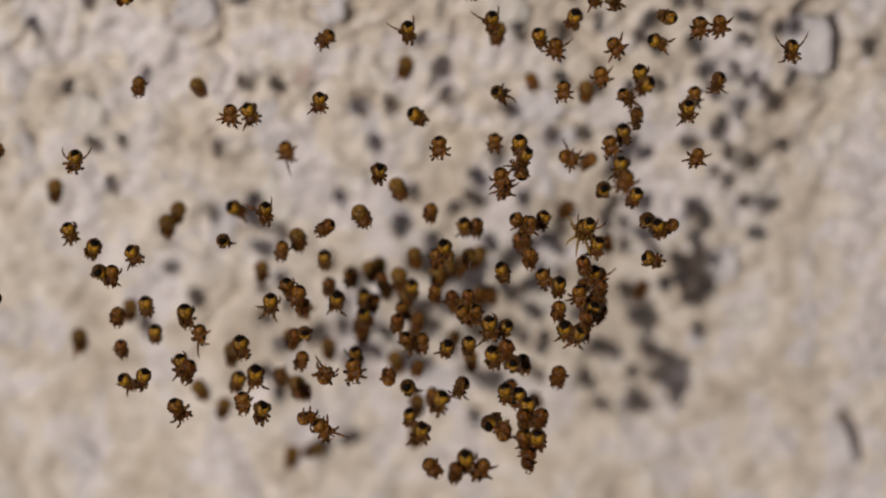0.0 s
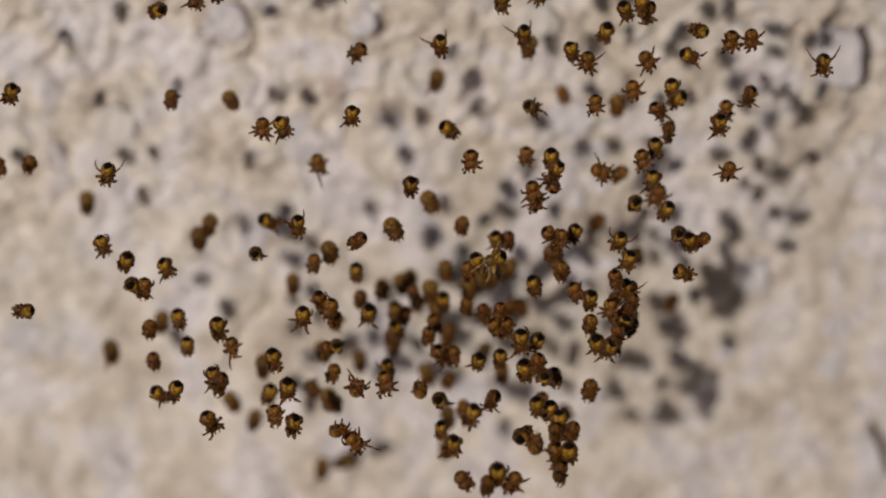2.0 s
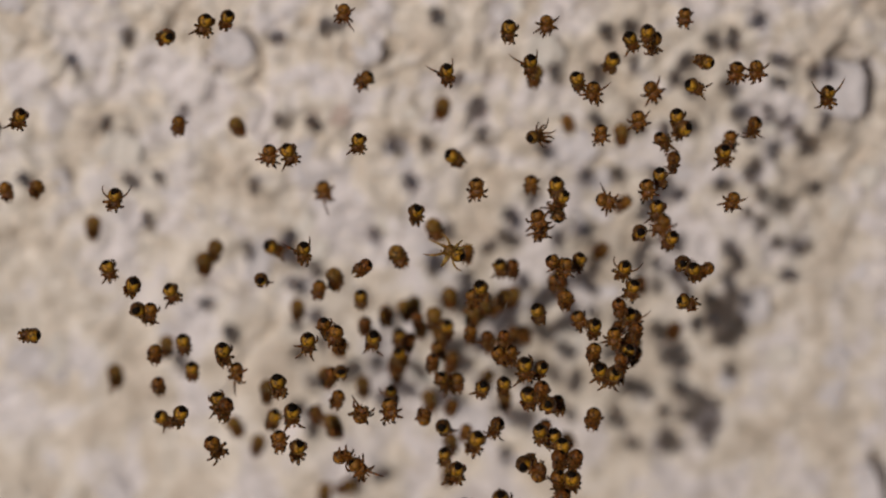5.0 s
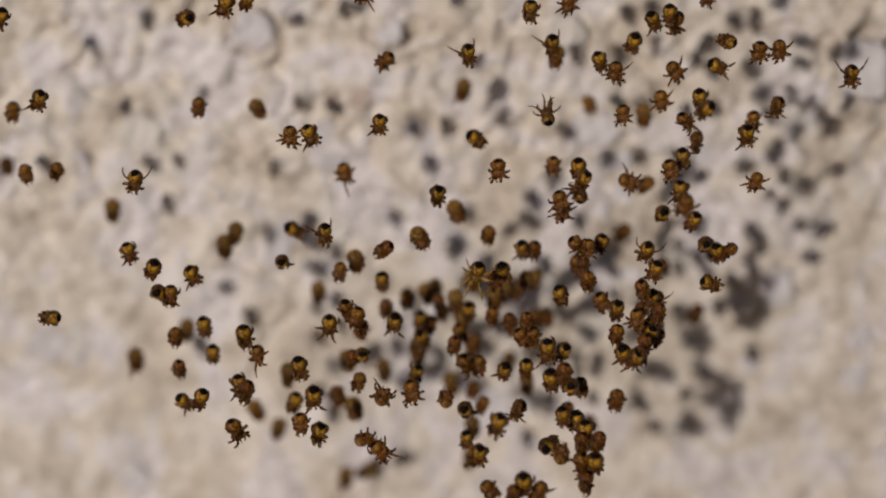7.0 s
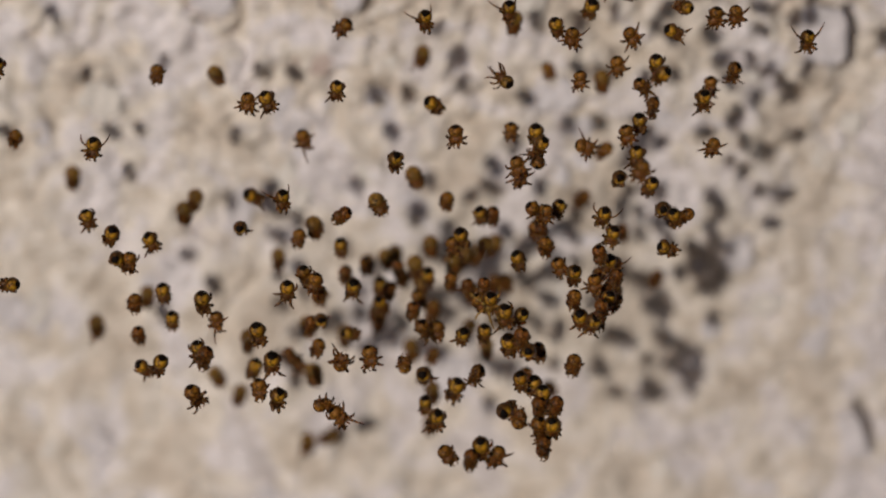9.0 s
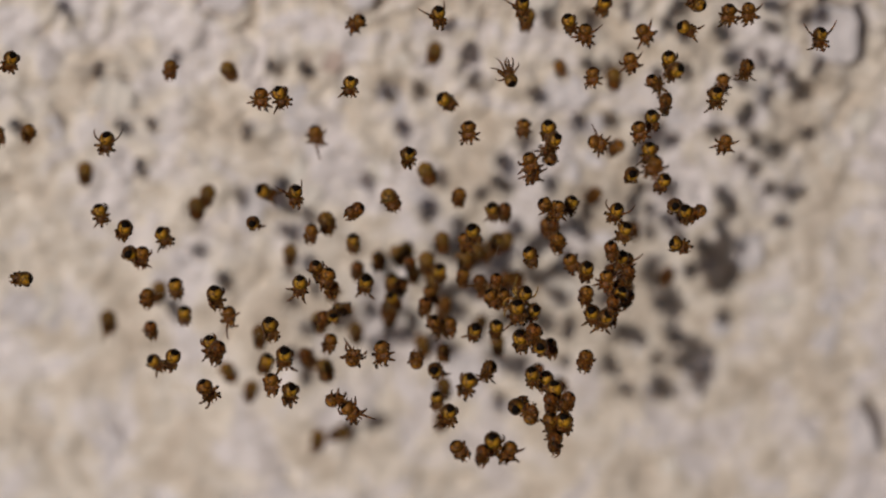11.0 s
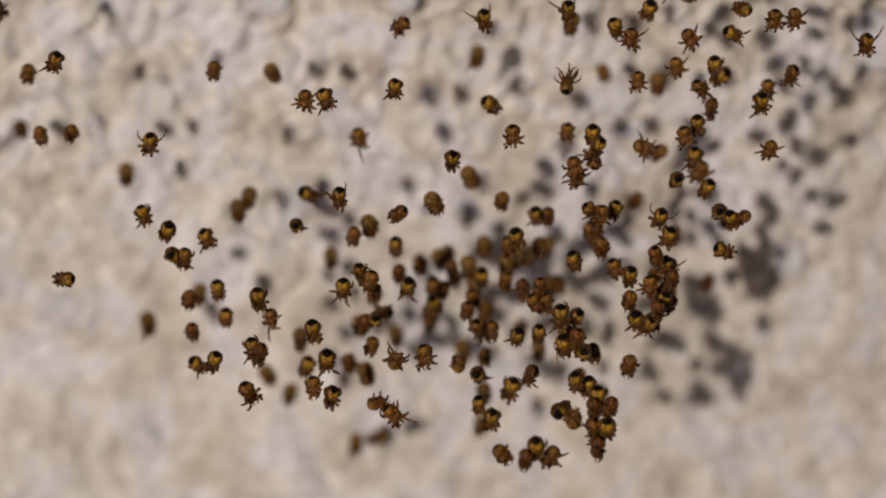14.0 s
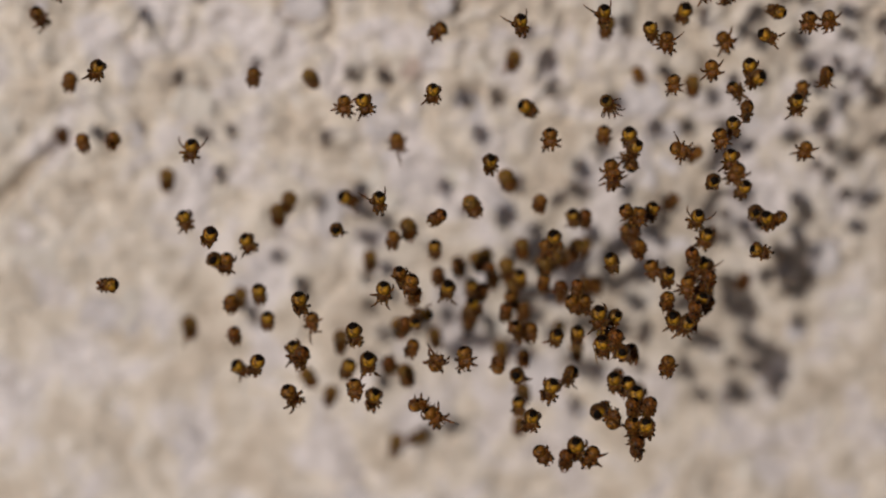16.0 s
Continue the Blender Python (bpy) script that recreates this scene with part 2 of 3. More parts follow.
stone(33.0, 14.9, 4.0, 4.8, 4, GREY_STONE, 1.3, 0)
stone(-5.9, 18.1, 2.6, 2.7, 0, GREY_STONE, .5, 1)
stone(-16.8, 18.0, 4.0, 2.9, 20, GREY_STONE, .45, 2)
stone(-10.9, 8.7, 2.8, 4.1, -20, GREY_STONE, .4, 3)
stone(-4.4, 8.9, 4.2, 3.4, 0, GREY_STONE, .15, 4)
stone(10.9, 10.0, 4.5, 3.4, 0, GREY_STONE, .7, 5)
stone(26.5, -3.6, 2.7, 3.2, 0, GREY_STONE, .6, 6)
stone(33.4, -9.7, 2.3, 6.3, 10, GREY_STONE, .15, 7)
stone(36.9, -19.7, 2.1, 4.3, -22, GREY_STONE, 1.05, 8)
stone(36.6, -20.4, 2.1, 2.9, -10, GREY_STONE, .1, 9)
stone(-8.7, 13.0, 3.1, 2.2, 20, RUST_STONE, .3, 10)
stone(-30.8, -9.2, 5.6, 3.4, -10, GREY_STONE, .05, 11)
stone(-15.1, -0.1, 2.3, 4.4, 10, GREY_STONE, .3, 12)
stone(2.0, -15.1, 5.2, 5.3, 0, GREY_STONE, .3, 13)
stone(-22.2, 5.4, 4.7, 2.4, -10, GREY_STONE, .1, 14)
stone(-11.7, 3.0, 3.3, 3.4, 0, PALE_STONE, .4, 15)
stone(38.9, -3.3, 2.8, 3.4, 0, GREY_STONE, .3, 16)
stone(8.6, 17.8, 3.3, 2.9, 0, PALE_STONE, .4, 17)
stone(-26.2, 9.5, 3.8, 2.9, 20, PALE_STONE, .4, 18)
stone(35.6, 7.6, 1.9, 1.9, 0, PALE_STONE, .8, 19)
stone(-0.7, 0.8, 2.8, 1.9, 30, GREY_STONE, .3, 20)
stone(29.1, -8.2, 3.3, 2.4, 0, PALE_STONE, .4, 21)
stone(-13.3, 1.4, 2.8, 2.9, 0, GREY_STONE, .3, 22)
stone(-40.2, -2.6, 5.6, 3.9, 20, PALE_STONE, .3, 23)
stone(-34.7, -9.0, 4.2, 2.9, 0, GREY_STONE, .3, 24)
random.seed(11)
for k in range(60):
    sx, sz, ss = random.uniform(-44, 44), random.uniform(-30, 30), random.uniform(0.8, 2.6)
    stone(sx, sz, ss * random.uniform(0.9, 1.6), ss, random.uniform(0, 180), random.choice((GREY_STONE, GREY_STONE, PALE_STONE)), random.uniform(0.1, 0.4), k + 30)

bm = bmesh.new()
bmesh.ops.create_grid(bm, x_segments=8, y_segments=8, size=60000.0)
tagged(part("ground", bm, EARTH), "bare dry earth at the foot of the wall", "ground", kind="structure")


# ---- spiderlings ----
# In a spiderling's own space (mm) the tail points up (+z) and the back faces -y.
def egg(rx, ry, rz, taper=0.0, rings=12, around=16, lumps=0.0):
    """An egg-shaped body; lumps makes its surface uneven."""
    bm = bmesh.new()
    bmesh.ops.create_uvsphere(bm, u_segments=around, v_segments=rings, radius=1.0)
    for v in bm.verts:
        k = (1 - taper * v.co.z) * (1 + lumps * noise.noise(v.co * 2.3 + Vector((rx, 3 * rz, 0))))
        v.co = (v.co.x * rx * k, v.co.y * ry * k, v.co.z * rz)
    return bm


ABDOMEN = (0.525, 0.50, 0.52, 0.05)     # half axes and taper of the abdomen


def patch(tilt, wide, long, lift=1.012):
    """A cap of the abdomen's own surface round a direction tilted from the tail towards the back."""
    rx, ry, rz, taper = ABDOMEN
    bm, rings, around = bmesh.new(), 6, 20
    turn = Matrix.Rotation(radians(tilt), 3, "X")
    top = None
    grid = []
    for r in range(rings + 1):
        row = []
        for s in range(around if r else 1):
            a = 2 * math.pi * s / around
            edge = radians(wide * math.cos(a) ** 2 + long * math.sin(a) ** 2) * (1 + 0.08 * math.sin(3 * a + 1.57))
            p = edge * r / rings
            d = turn @ Vector((math.sin(p) * math.cos(a), math.sin(p) * math.sin(a), math.cos(p)))
            k = (1 - taper * d.z) * (lift if r < rings else 0.995)
            row.append(bm.verts.new((d.x * rx * k, d.y * ry * k, d.z * rz * (lift if r < rings else 0.995))))
        grid.append(row)
    for s in range(around):
        bm.faces.new((grid[0][0], grid[1][s], grid[1][(s + 1) % around]))
        for r in range(1, rings):
            bm.faces.new((grid[r][s], grid[r + 1][s], grid[r + 1][(s + 1) % around], grid[r][(s + 1) % around]))
    return bm


def tube(points, radii, around=6):
    bm = bmesh.new()
    rows = []
    for i, (p, r) in enumerate(zip(points, radii)):
        p = Vector(p)
        way = (Vector(points[min(i + 1, len(points) - 1)]) - Vector(points[max(i - 1, 0)])).normalized()
        u = way.orthogonal().normalized()
        w = way.cross(u)
        rows.append([bm.verts.new(p + r * (math.cos(a) * u + math.sin(a) * w)) for a in (2 * math.pi * k / around for k in range(around))])
    for a, b in zip(rows, rows[1:]):
        for k in range(around):
            bm.faces.new((a[k], a[(k + 1) % around], b[(k + 1) % around], b[k]))
    bm.faces.new(rows[0][::-1])
    bm.faces.new(rows[-1])
    return bm


def leg_run(side, root, way, rises, curl, size, rng):
    """One jointed leg from its hip beside the head: coxa, femur, knee, shin, foot and claw.

    way: degrees from straight sideways, up is towards the tail; rises: how far femur, shin and foot stand out
    towards the back; curl: degrees by which each joint turns on towards the tail."""
    way += rng.uniform(-23, 23)
    femur, shin, foot = (r + rng.uniform(-14, 14) for r in rises)
    curl += rng.uniform(-7, 7)
    size *= rng.uniform(0.78, 1.18)
    run = [Vector((side * 0.17, -0.03, root))]
    for k, (span, rise) in enumerate(((0.15, femur * 0.4), (0.19, femur), (0.17, femur * 0.85), (0.14, (femur + shin) / 2), (0.13, shin), (0.14, shin), (0.13, (shin + foot) / 2), (0.11, foot), (0.07, foot))):
        a, e = radians(way + curl * max(0, k - 2)), radians(rise)
        run.append(run[-1] + Vector((side * math.cos(a) * math.cos(e), -math.sin(e), math.sin(a) * math.cos(e))) * span * size)
    thin = 1.0 if size < 1.0 else 0.72          # a leg held out is slim
    return run, [r * thin for r in LEG_THICK]


LEG_THICK = (0.08, 0.13, 0.138, 0.098, 0.112, 0.078, 0.082, 0.058, 0.050, 0.032)
DARK_RINGS = (0, 3, 6, 8)                # the stretches of a leg that are ringed dark
# legs, front to back: the hip's height
HIPS = (-0.46, -0.34, -0.22, -0.10)
STANCE = {  # for the four pairs: way, rise of femur, shin and foot, curl, size; last, how often a leg strays out of the fold
    "balled": ((-62, (40, -115, -160), 6, 0.50), (-28, (40, -120, -165), 8, 0.52), (8, (38, -115, -160), 10, 0.56), (42, (20, -60, -120), 18, 0.60), 0.02),
    "tucked": ((-62, (40, -110, -160), 6, 0.56), (-28, (40, -115, -165), 8, 0.58), (8, (38, -110, -160), 10, 0.62), (42, (20, -50, -110), 18, 0.64), 0.05),
    "easy": ((-66, (40, -110, -160), 5, 0.58), (-32, (40, -115, -165), 6, 0.61), (6, (36, -110, -160), 12, 0.64), (50, (12, -20, -70), 19, 0.60), 0.06),
    "spread": ((-70, (40, -60, -90), 0, 0.84), (-38, (42, -95, -130), 4, 0.84), (2, (40, -100, -150), 8, 0.84), (50, (18, 0, -12), 9, 1.25), 0.12),
    "gather": ((-68, (40, -90, -130), 4, 0.72), (-34, (40, -105, -150), 5, 0.74), (4, (38, -100, -150), 10, 0.76), (48, (14, -10, -40), 17, 0.78), 0.09),
    "climb": ((-82, (30, -8, -20), 5, 1.05), (-60, (34, -12, -25), -2, 1.1), (-34, (36, -16, -30), -8, 1.05), (-6, (36, -18, -30), -13, 1.1), 0.0),
    "stride": ((-70, (40, -14, -45), -4, 1.3), (-36, (42, -20, -50), -6, 1.2), (6, (42, -20, -50), 5, 1.08), (52, (28, -8, -30), 7, 1.4), 0.0),
    "loose": ((-72, (36, -60, -95), 3, 0.76), (-42, (36, -60, -95), 4, 0.78), (-8, (36, -60, -95), 6, 0.78), (32, (28, -45, -85), 10, 0.80), 0.10),
}
FOLDED = {"balled": 0.6, "tucked": 0.65, "easy": 0.45, "gather": 0.4, "loose": 0.25, "spread": 0.3}      # how often a shin is laid back over the body
# kind: abdomen colour, front colour, stance, nod (tail towards the viewer), turn about the body's axis, patch
KINDS = {
    "y": (YELLOW, UMBER, "easy", 10, 0, 34),
    "Y": (YELLOW, UMBER, "gather", 6, 6, 33),
    "S": (YELLOW, UMBER, "spread", 4, 0, 34),
    "w": (YELLOW, OLIVE, "stride", 4, 0, 32),
    "b": (OCHRE, TAWNY, "tucked", -14, 6, 24),
    "B": (OCHRE, TAWNY, "loose", -10, -8, 26),
    "d": (BROWN, UMBER, "balled", -14, 28, 24),
    "D": (OCHRE, UMBER, "loose", 0, 50, 33),
    "n": (OLIVE, TAWNY, "balled", -20, 30, 0),
    "c": (OLIVE, UMBER, "climb", 30, 0, 32),
    "o": (YELLOW, UMBER, "tucked", 52, 0, 34),
    "s": (UMBER, UMBER, "balled", -20, 20, 26),
}
LABELS = {
    "y": "tiny yellow spiderling with a black tail patch, hanging in silk",
    "Y": "yellow spiderling with black tail patch and drawn-in brown legs",
    "S": "yellow spiderling with black tail patch, long legs spread wide",
    "w": "bright yellow spiderling walking on long spread legs",
    "b": "orange-brown spiderling with short tucked legs, hanging in silk",
    "B": "brown spiderling facing outwards with legs fanned round it",
    "d": "dark brown spiderling turned aside in the silk",
    "D": "dark ochre spiderling seen from the side, legs drawn in",
    "n": "small brown spiderling deep in the cluster near the wall",
    "c": "pale brown spiderling climbing with long legs outstretched",
    "o": "olive-yellow spiderling with its rounded tail turned outwards",
    "s": "small dark brown spiderling close to the wall",
}
BUILT, SPOTS = {}, []


def build_spiderling(kind, variant):
    tail, front, stance, _nod, _turn, spot = KINDS[kind]
    rng = random.Random(f"{kind}{variant}")
    root = new("spiderling")
    root.empty_display_size = 0.0005
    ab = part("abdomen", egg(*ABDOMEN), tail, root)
    ab.scale = (0.94, 0.9, 0.86) if kind in "bBds" else (1, 1, 1)
    ab.location = (0, 0, 0.22 * MM)
    if spot:
        part("tail_patch", patch(35 + rng.uniform(-6, 6), spot + 1 + rng.uniform(-4, 5), spot - 2 + rng.uniform(-5, 5)), BLACK, ab, "black tail patch")
    part("spinneret", tube([(0, 0.24, 0.34), (0, 0.27, 0.43), (0, 0.28, 0.48)], [0.09, 0.06, 0.03]), BLACK, ab)
    round_one = kind in "bBds"               # the ones drawn up into one round bundle
    wide = 1.14 if round_one else 1.0
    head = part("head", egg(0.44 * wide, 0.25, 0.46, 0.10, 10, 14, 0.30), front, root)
    head.location = (0, -0.02 * MM, (-0.22 if round_one else -0.30) * MM)
    for side in (-1, 1):
        part("feeler", tube([(side * 0.10, -0.14, -0.66), (side * 0.19, -0.24, -0.78), (side * 0.15, -0.16, -0.88), (side * 0.10, -0.06, -0.92)], [0.06, 0.065, 0.055, 0.03]), LEG, root)
        for root_z, (way, rises, curl, size) in zip(HIPS, STANCE[stance][:4]):
            if stance in FOLDED and way < 30 and rng.random() < FOLDED[stance]:      # the shin laid back over the body
                rises, size = (rng.uniform(30, 60), rng.uniform(125, 160), rng.uniform(165, 200)), size * rng.uniform(0.95, 1.2)
            if rng.random() < STANCE[stance][4]:
                rises, size, curl = (24, rng.uniform(-20, 5), rng.uniform(-30, 0)), size * rng.uniform(1.0, 1.35), curl * 0.5
            part("leg", tube(*leg_run(side, root_z, way, rises, curl, size, rng)), PALE_LEG if stance == "stride" else LEG if front is UMBER else AMBER_LEG, root, rings=() if stance == "stride" else DARK_RINGS)
    return tagged(root, LABELS[kind], "spider", "cluster of spiderlings")


def hang(x, z, gap, lean, nod, turn):
    """The pose of a spiderling gap mm before the wall, its tail leaning clockwise."""
    return pose(x * MM, -gap * MM, BASE + z * MM) @ pose(0, 0, 0, 0, lean, 0) @ pose(0, 0, 0, nod, 0, 0) @ pose(0, 0, 0, 0, 0, turn)


HERE = random.Random(5)


def spiderling(x, z, gap, lean, kind, own=False):
    _t, _f, _s, nod, turn, _p = KINDS[kind]
    nod, turn = nod + HERE.uniform(-12, 12), turn + HERE.uniform(-18, 18)
    lean += HERE.uniform(-6, 6)
    m = hang(x, z, gap, lean, nod, turn)
    size = 1.0 if own else HERE.uniform(1.0, 1.14) * (1.15 if kind in "ns" else 1.1 if gap > 24 else 1.0)
    key = (kind, HERE.randrange(6))
    if own:
        ob = build_spiderling(kind, 7)
        ob.matrix_basis = m @ Matrix.Scale(1.15 if kind == "w" else 1.0, 4)
    elif key in BUILT:
        ob = copy_thing(BUILT[key], m @ Matrix.Scale(size / BUILT[key].scale.x, 4))
    else:
        ob = BUILT[key] = build_spiderling(*key)
        ob.matrix_basis = m @ Matrix.Scale(size, 4)
    SPOTS.append((x, z, gap))
    return ob


spiderling(-36.6, 19.2, 13.3, -30, "D")
spiderling(-34.3, 14.2, 13.7, 0, "b")
spiderling(-31.2, 16.4, 20.0, 25, "Y")
spiderling(-33.1, 9.8, 15.8, -20, "b")
spiderling(-30.8, 10.0, 15.8, 15, "b")
spiderling(-36.5, 7.9, 5.1, 0, "s")
spiderling(-24.3, 10.1, 19.4, 0, "S")
spiderling(-19.9, 14.8, 14.8, -5, "b")
spiderling(-27.8, 4.8, 7.4, 0, "n")
spiderling(-15.7, 13.9, 11.3, -40, "n")
spiderling(-12.7, 13.4, 18.5, 0, "B")
spiderling(-11.1, 13.9, 20.6, -20, "Y")
spiderling(-8.9, 9.4, 13.5, -10, "B")
spiderling(-5.6, 18.4, 14.7, 50, "B")
spiderling(-6.0, 14.6, 19.9, 10, "Y")
spiderling(0.6, 19.7, 18.9, 0, "S")
spiderling(0.2, 14.3, 5.5, 20, "n")
spiderling(6.8, 20.5, 19.4, 0, "S")
spiderling(7.4, 18.1, 11.3, 10, "n")
spiderling(10.3, 19.2, 19.2, -20, "y")
spiderling(11.5, 18.5, 19.4, 0, "B")
spiderling(13.1, 19.9, 15.1, 20, "y")
spiderling(10.3, 13.2, 5.8, -30, "b")
spiderling(1.2, 12.6, 15.9, -50, "y")
spiderling(2.9, 11.0, 19.0, 0, "B")
spiderling(7.1, 10.5, 15.5, 0, "B")
spiderling(12.2, 15.1, 18.4, 0, "B")
spiderling(-1.7, 9.1, 19.6, 5, "Y")
spiderling(8.9, 10.9, 18.4, 0, "y")
spiderling(9.2, 10.3, 19.7, 20, "y")
spiderling(9.0, 9.0, 18.8, 160, "D")
spiderling(7.5, 8.9, 20.2, -20, "B")
spiderling(7.8, 7.8, 19.1, 10, "B")
spiderling(12.3, 11.1, 23.4, -80, "B")
spiderling(14.6, 7.8, 10.6, 60, "b")
spiderling(14.4, 12.9, 8.7, 0, "n")
spiderling(16.1, 18.0, 16.4, -35, "B")
spiderling(14.8, 16.7, 20.9, -20, "B")
spiderling(19.0, 18.8, 19.0, -60, "y")
spiderling(20.0, 20.2, 16.4, 100, "y")
spiderling(22.3, 19.7, 17.5, 10, "B")
spiderling(23.8, 19.8, 17.4, 0, "B")
spiderling(29.0, 18.1, 18.7, 10, "S")
spiderling(17.8, 16.4, 19.2, -10, "Y")
spiderling(17.9, 16.3, 22.6, 50, "y")
spiderling(16.8, 14.5, 18.3, -35, "D")
spiderling(17.3, 13.8, 22.1, 20, "D")
spiderling(22.3, 14.0, 15.3, 0, "B")
spiderling(21.4, 13.6, 18.7, 0, "Y")
spiderling(23.8, 15.4, 17.0, 20, "D")
spiderling(16.5, 12.3, 20.9, 0, "y")
spiderling(15.5, 11.7, 21.9, -10, "B")
spiderling(22.2, 10.1, 19.1, 20, "B")
spiderling(16.2, 10.2, 22.7, 0, "Y")
spiderling(14.9, 8.5, 22.7, 10, "o")
spiderling(16.3, 10.0, 26.1, 20, "B")
spiderling(17.5, 7.2, 19.8, 20, "y")
spiderling(13.0, 3.4, 8.5, 60, "b")
spiderling(8.8, 5.6, 20.8, -60, "D")
spiderling(9.6, 5.4, 21.1, 10, "B")
spiderling(10.6, 5.4, 19.6, 10, "y")
spiderling(9.0, 2.7, 15.7, 0, "b")
spiderling(9.6, 2.7, 20.4, 0, "b")
spiderling(13.9, 5.4, 21.8, 15, "S")
spiderling(14.6, 3.9, 21.7, 20, "Y")
spiderling(7.6, 1.9, 21.5, -20, "y")
spiderling(10.7, 1.2, 20.7, -20, "B")
spiderling(11.7, 1.1, 22.7, 0, "y")
spiderling(11.7, -0.7, 23.0, 10, "b")
spiderling(13.6, 2.6, 22.3, -20, "d")
spiderling(14.4, 1.6, 21.4, 10, "y")
spiderling(14.8, 1.1, 23.4, 10, "d")
spiderling(13.3, 0.2, 21.9, 0, "B")
spiderling(13.6, -0.8, 25.1, 0, "d")
spiderling(14.2, -0.6, 23.6, 20, "y")
spiderling(12.2, -2.0, 23.8, -10, "y")
spiderling(13.0, -2.0, 24.8, 20, "y")
spiderling(18.4, 5.6, 20.6, 0, "o")
spiderling(19.1, 5.4, 22.2, -20, "y")
spiderling(20.0, 5.5, 22.0, 60, "b")
spiderling(18.6, 3.0, 22.3, -70, "Y")
spiderling(4.8, 4.2, 17.0, -10, "y")
spiderling(5.7, 4.1, 16.7, 0, "d")
spiderling(6.5, -1.5, 24.5, 0, "Y")
spiderling(7.7, -1.9, 23.5, 20, "y")
spiderling(5.1, 1.0, 14.5, 20, "n")
spiderling(-25.0, 4.5, 19.2, -20, "Y")
spiderling(-22.7, 4.3, 23.1, 20, "y")
spiderling(-22.5, 1.9, 21.1, -50, "o")
spiderling(-21.7, 1.7, 21.1, 10, "b")
spiderling(-20.1, 3.1, 20.5, -25, "Y")
spiderling(-17.7, 3.9, 11.2, 20, "n")
spiderling(-18.5, 3.0, 11.8, 0, "n")
spiderling(-12.8, 5.1, 14.7, -50, "y")
spiderling(-13.3, 4.1, 20.4, -15, "o")
spiderling(-19.4, -1.3, 19.3, -15, "y")
spiderling(-21.5, -1.8, 20.3, -5, "b")
spiderling(-21.9, -4.5, 9.6, 20, "n")
spiderling(-18.8, -3.5, 19.2, -5, "y")
spiderling(-15.9, -0.4, 24.8, -10, "Y")
spiderling(-15.2, -2.9, 21.2, -10, "B")
spiderling(-26.1, -7.1, 9.3, 0, "n")
spiderling(-21.3, -4.4, 20.1, -10, "d")
spiderling(-11.8, -2.6, 25.5, -10, "y")
spiderling(-10.0, 6.8, 22.2, 0, "S")
spiderling(-9.1, 2.7, 18.0, 0, "b")
spiderling(-8.0, 3.1, 16.5, 0, "n")
spiderling(-5.6, 5.2, 20.7, 60, "d")
spiderling(-3.0, 5.5, 18.6, -40, "n")
spiderling(-0.3, 6.3, 13.5, -20, "n")
spiderling(2.2, 5.1, 16.1, 10, "b")
spiderling(-5.9, 1.7, 17.1, 0, "y")
spiderling(-11.3, -1.3, 9.8, 0, "n")
spiderling(-9.6, 0.5, 24.8, 0, "Y")
spiderling(-8.4, 1.5, 24.0, -20, "D")
spiderling(-7.6, 1.0, 24.4, 20, "b")
spiderling(-7.4, -0.0, 23.6, -10, "b")
spiderling(-4.9, -0.5, 20.7, 10, "y")
spiderling(-5.7, -1.2, 14.6, 0, "d")
spiderling(-4.1, -0.6, 14.2, 0, "b")
spiderling(-3.1, -2.7, 12.6, 0, "y")
spiderling(-1.6, -0.8, 14.5, 0, "d")
spiderling(-2.9, -3.0, 16.6, -20, "y")
spiderling(-2.3, -2.2, 15.7, 10, "d")
spiderling(-1.4, -2.7, 10.4, 0, "b")
spiderling(0.7, -1.2, 15.2, 0, "y")
spiderling(0.9, 0.5, 12.5, 0, "n")
spiderling(3.3, 3.2, 19.7, -10, "y")
spiderling(2.7, 2.1, 18.2, -20, "B")
spiderling(2.5, -0.7, 18.1, 10, "b")
spiderling(3.8, -1.0, 18.8, 0, "d")
spiderling(-0.0, -2.4, 17.1, -10, "b")
spiderling(-0.4, -2.8, 19.0, 0, "d")
spiderling(1.1, -4.9, 11.5, 10, "b")
spiderling(5.0, -0.1, 21.6, 0, "d")
spiderling(4.7, -1.4, 21.5, -30, "b")
spiderling(5.5, -1.4, 21.3, 10, "b")
spiderling(-7.4, -3.2, 20.4, 10, "o")
spiderling(-8.2, -3.6, 20.1, 20, "d")
spiderling(-3.4, -6.3, 10.0, 0, "n")
spiderling(0.4, -3.8, 20.6, -20, "D")
spiderling(1.5, -4.1, 19.9, 0, "b")
spiderling(3.4, -3.6, 23.0, 10, "y")
spiderling(-20.8, -6.5, 21.8, -40, "y")
spiderling(-19.3, -5.5, 24.1, 20, "y")
spiderling(-16.5, -4.6, 23.4, -10, "Y")
spiderling(-15.8, -4.4, 25.5, 20, "d")
spiderling(-16.4, -11.0, 10.4, -30, "n")
spiderling(-14.7, -13.0, 9.1, 20, "n")
spiderling(-16.7, -7.6, 25.0, -35, "D")
spiderling(-13.5, -6.9, 13.8, 10, "n")
spiderling(-12.7, -7.6, 18.5, 15, "y")
spiderling(-10.8, -4.8, 25.6, 0, "y")
spiderling(-11.8, -7.1, 24.9, 0, "b")
spiderling(-10.5, -7.9, 24.8, 10, "Y")
spiderling(-7.6, -5.1, 21.0, 15, "b")
spiderling(-6.1, -8.1, 8.9, 0, "n")
spiderling(-8.2, -9.0, 15.9, -10, "n")
spiderling(-5.7, -5.2, 24.5, 200, "B")
spiderling(-3.5, -4.6, 24.7, -10, "B")
